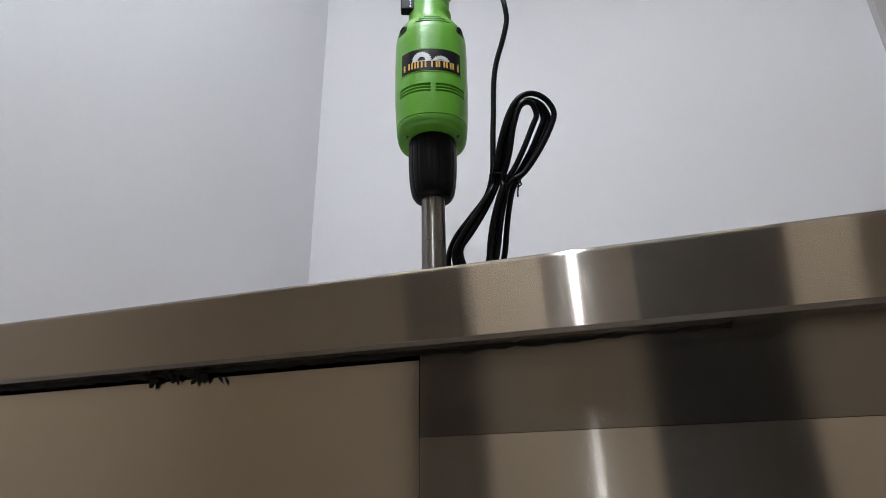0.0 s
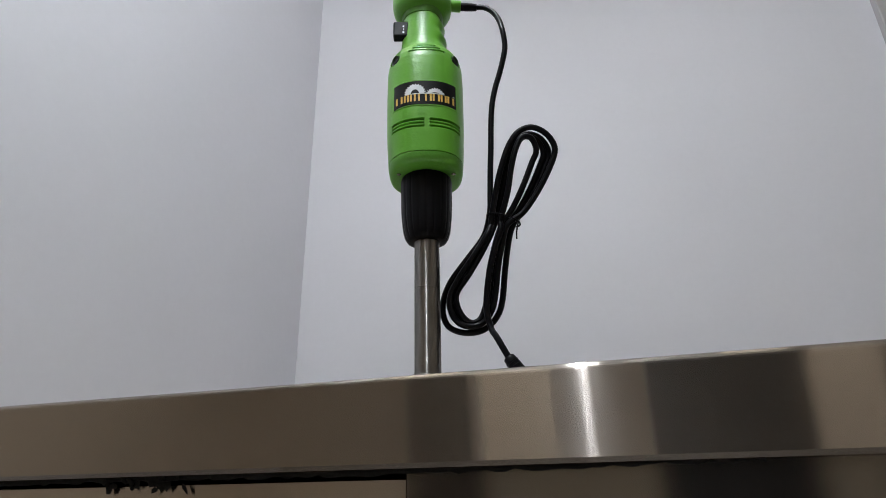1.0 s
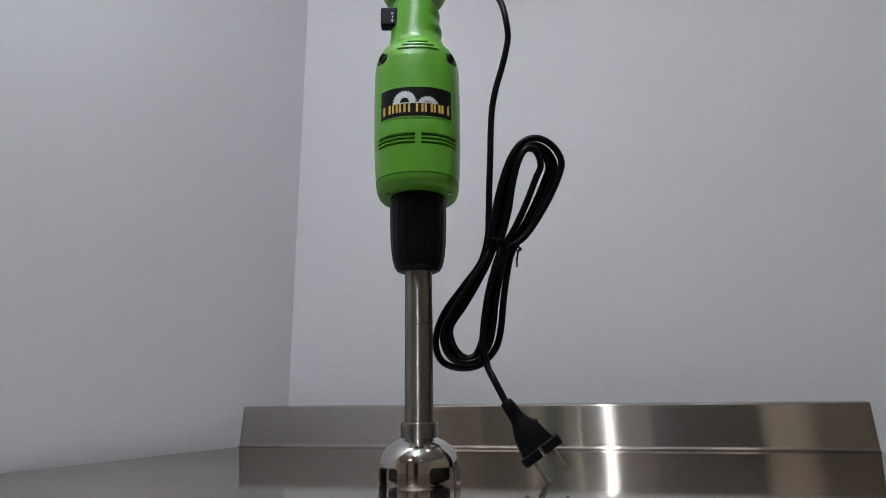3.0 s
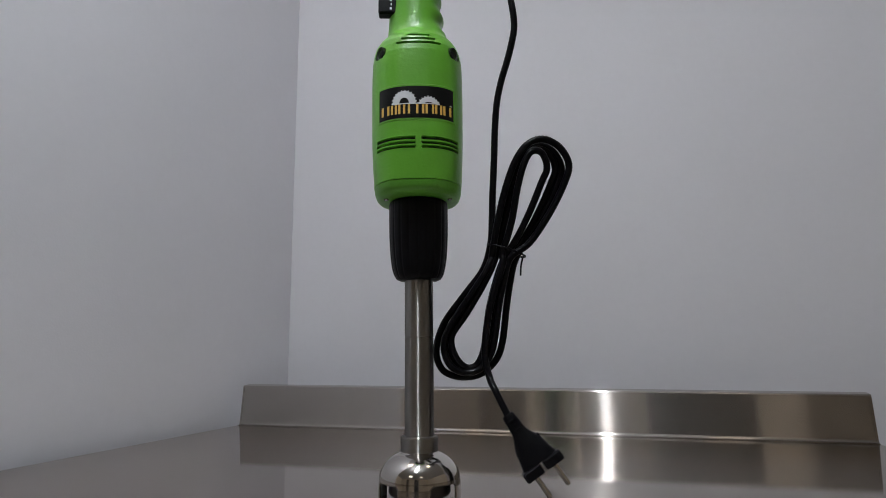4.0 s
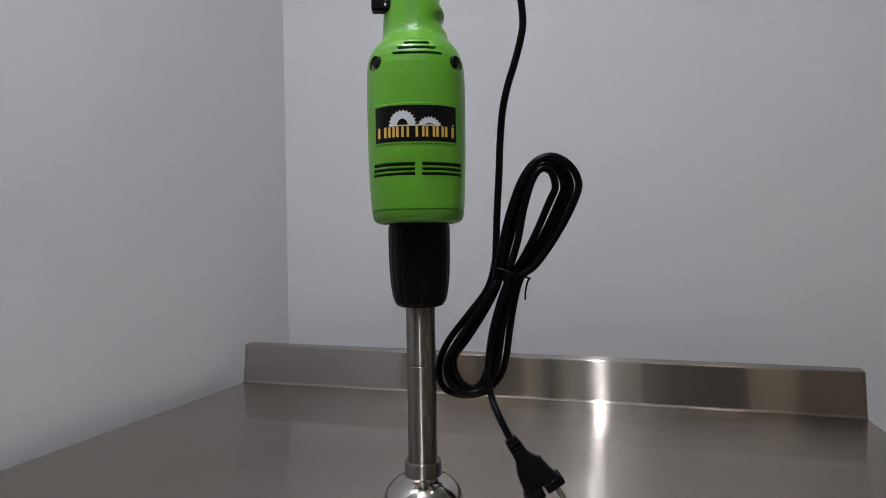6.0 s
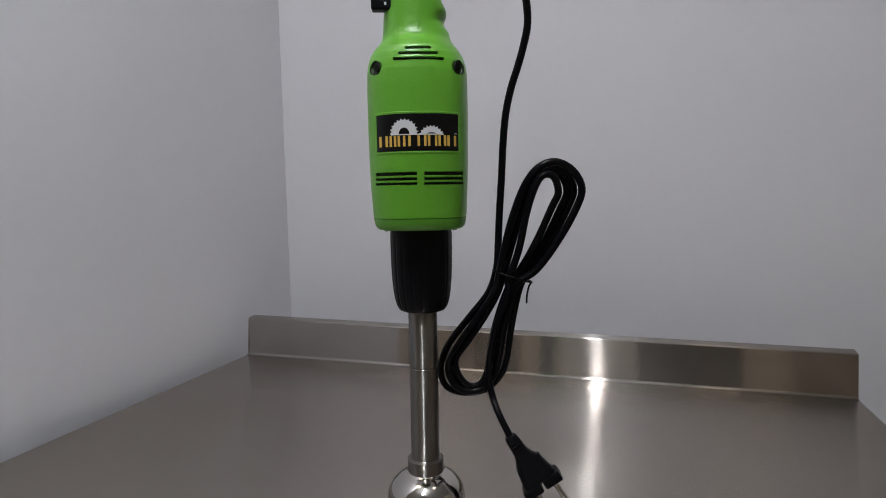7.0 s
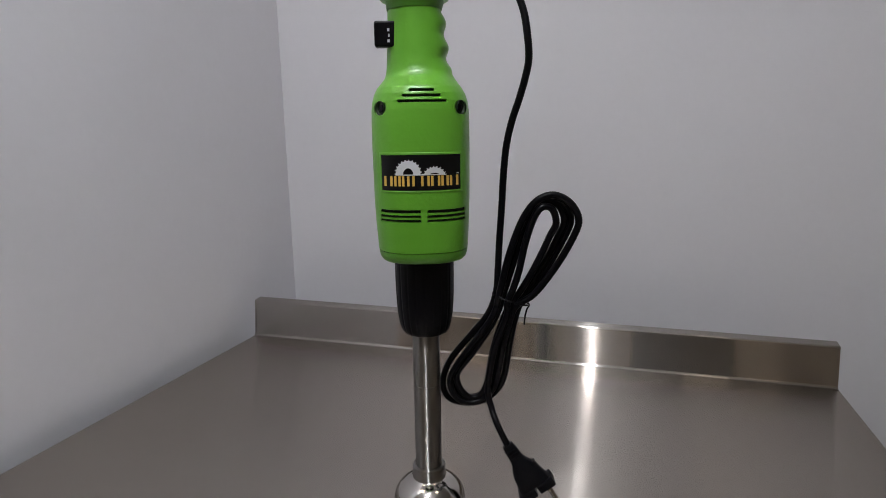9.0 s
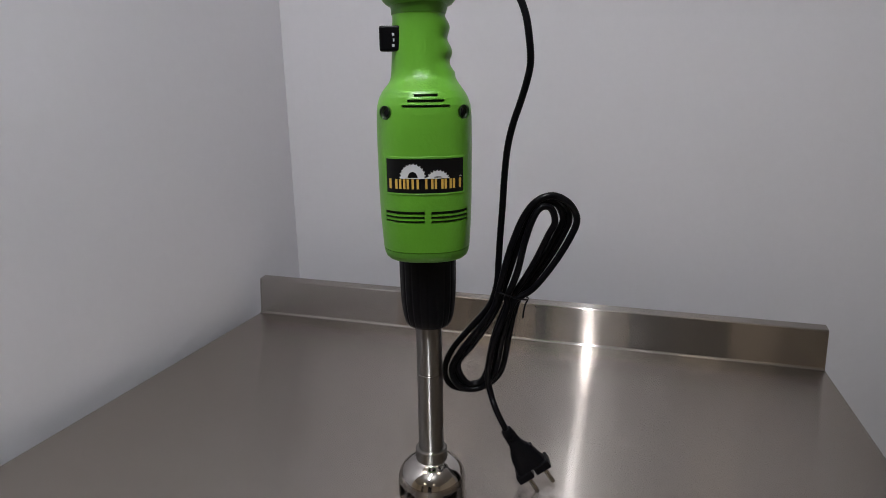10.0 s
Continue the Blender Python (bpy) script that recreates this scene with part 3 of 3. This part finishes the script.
EXIT = [(0.0731, 0.1919), (0.0622, 0.1573), (0.057, 0.1187), (0.0604, 0.0967), (0.0648, 0.0840), (0.0742, 0.0642)]


def lean(z):
    """How far back the hanging coil lies at a height."""
    return 0.005 + (0.205 - z) * 0.18


path = [(u - 0.02 * max(0, 0.1 - abs(z - 0.43)), 0.005 * max(0, (0.40 - z) / 0.19) - 0.013 * max(0, 1 - abs(z - 0.43) / 0.10) * min(1, (u - 0.058) / 0.03), z) for u, z in DOWN]
TURNS = ((0.0, 0.25, 0.004), (0.5, 0.0, -0.0045), (0.75, 0.55, 0.0035), (1.0, 1.0, -0.003))
for low, high, v in TURNS:
    path += [(a[0] + (c[0] - a[0]) * low, v + lean(a[1]), a[1] + (c[1] - a[1]) * low) for a, c in zip(LOW_OUT, LOW_IN)]
    path += [(a[0] + (c[0] - a[0]) * high, v + lean(a[1]), a[1] + (c[1] - a[1]) * high) for a, c in zip(UP_OUT, UP_IN)]
path += [(u, (lean(z) - 0.008) if k < 3 else (0.014, 0.004, 0.0)[k - 3], z) for k, (u, z) in enumerate(EXIT)]
cord = part("power_cord", tube(spline(path, 5), 0.0031, 12), CORD, hb, "coiled black rubber power cord")
ring = []
for k in range(33):
    a = 2 * math.pi * k / 32
    ring.append(Vector((0.0775 + 0.0165 * math.cos(a), 0.005 + 0.0115 * math.sin(a), 0.2055 - 0.0055 * math.cos(a))))
part("cable_tie", tube(ring, 0.0009, 8), BLACK, hb, "thin black wire tie")
part("tie_end", tube(spline([(0.0925, -0.002, 0.2005), (0.0905, -0.002, 0.1970), (0.0890, -0.001, 0.1890), (0.0888, 0.0, 0.1825)], 5), 0.0008, 8), BLACK, hb, "loose end of the wire tie")

# plug: local z runs from the neck to the pins
ax = Vector((0.552, -0.13, -0.823)).normalized()
side = Vector((0.831, 0.0, 0.556))
fwd = ax.cross(side)
base = Vector((0.0737, 0.0005, 0.0652))
mplug = Matrix(((side.x, fwd.x, ax.x, base.x), (side.y, fwd.y, ax.y, base.y), (side.z, fwd.z, ax.z, base.z), (0, 0, 0, 1)))


def plug_body():
    prof = [(0.0, 0.0046, 0.0044, 2.6), (0.001, 0.0055, 0.0050, 2.8), (0.004, 0.0057, 0.0051, 2.8), (0.0145, 0.0065, 0.0056, 2.8), (0.0185, 0.0079, 0.0063, 2.8), (0.0225, 0.0106, 0.0074, 2.6),
            (0.027, 0.0128, 0.0083, 2.8), (0.034, 0.0142, 0.0092, 3), (0.0395, 0.0156, 0.0098, 3.4), (0.0415, 0.0160, 0.0098, 3.4)]
    return rings([[(a * math.copysign(abs(math.cos(t)) ** (2 / p), math.cos(t)), c * math.copysign(abs(math.sin(t)) ** (2 / p), math.sin(t)), z * 1.09)
                   for t in (2 * math.pi * i / 64 for i in range(64))] for z, a, c, p in prof])


plug = part("plug", plug_body(), BLACK, hb, "black moulded two-pin mains plug")
plug.matrix_basis = mplug
for x0, x1 in ((-0.0182, -0.0012), (0.0012, 0.0182)):
    part("flange", boxed(x0, x1, -0.0105, 0.0105, 0.0448, 0.0534, 0.0016), BLACK, plug, "black end block round a pin")
part("bump", boxed(0.0098, 0.0128, -0.0040, 0.0040, 0.0255, 0.0290, 0.0008), BLACK, plug, "small raised stop")
for z in (0.006, 0.0095, 0.013):
    part("rib", lathe([(0.0045, z - 0.0010), (0.0064, z - 0.0007), (0.0064, z + 0.0007), (0.0045, z + 0.0010)], 32), BLACK, plug)
for sx in (-0.0092, 0.0092):
    pin = part("pin", lathe([(0.0023, 0.0520), (0.0023, 0.0705), (0.0020, 0.0718), (0.0010, 0.0725)], 24), BRASS, plug, "round nickel pin")
    pin.location = (sx, 0, 0)
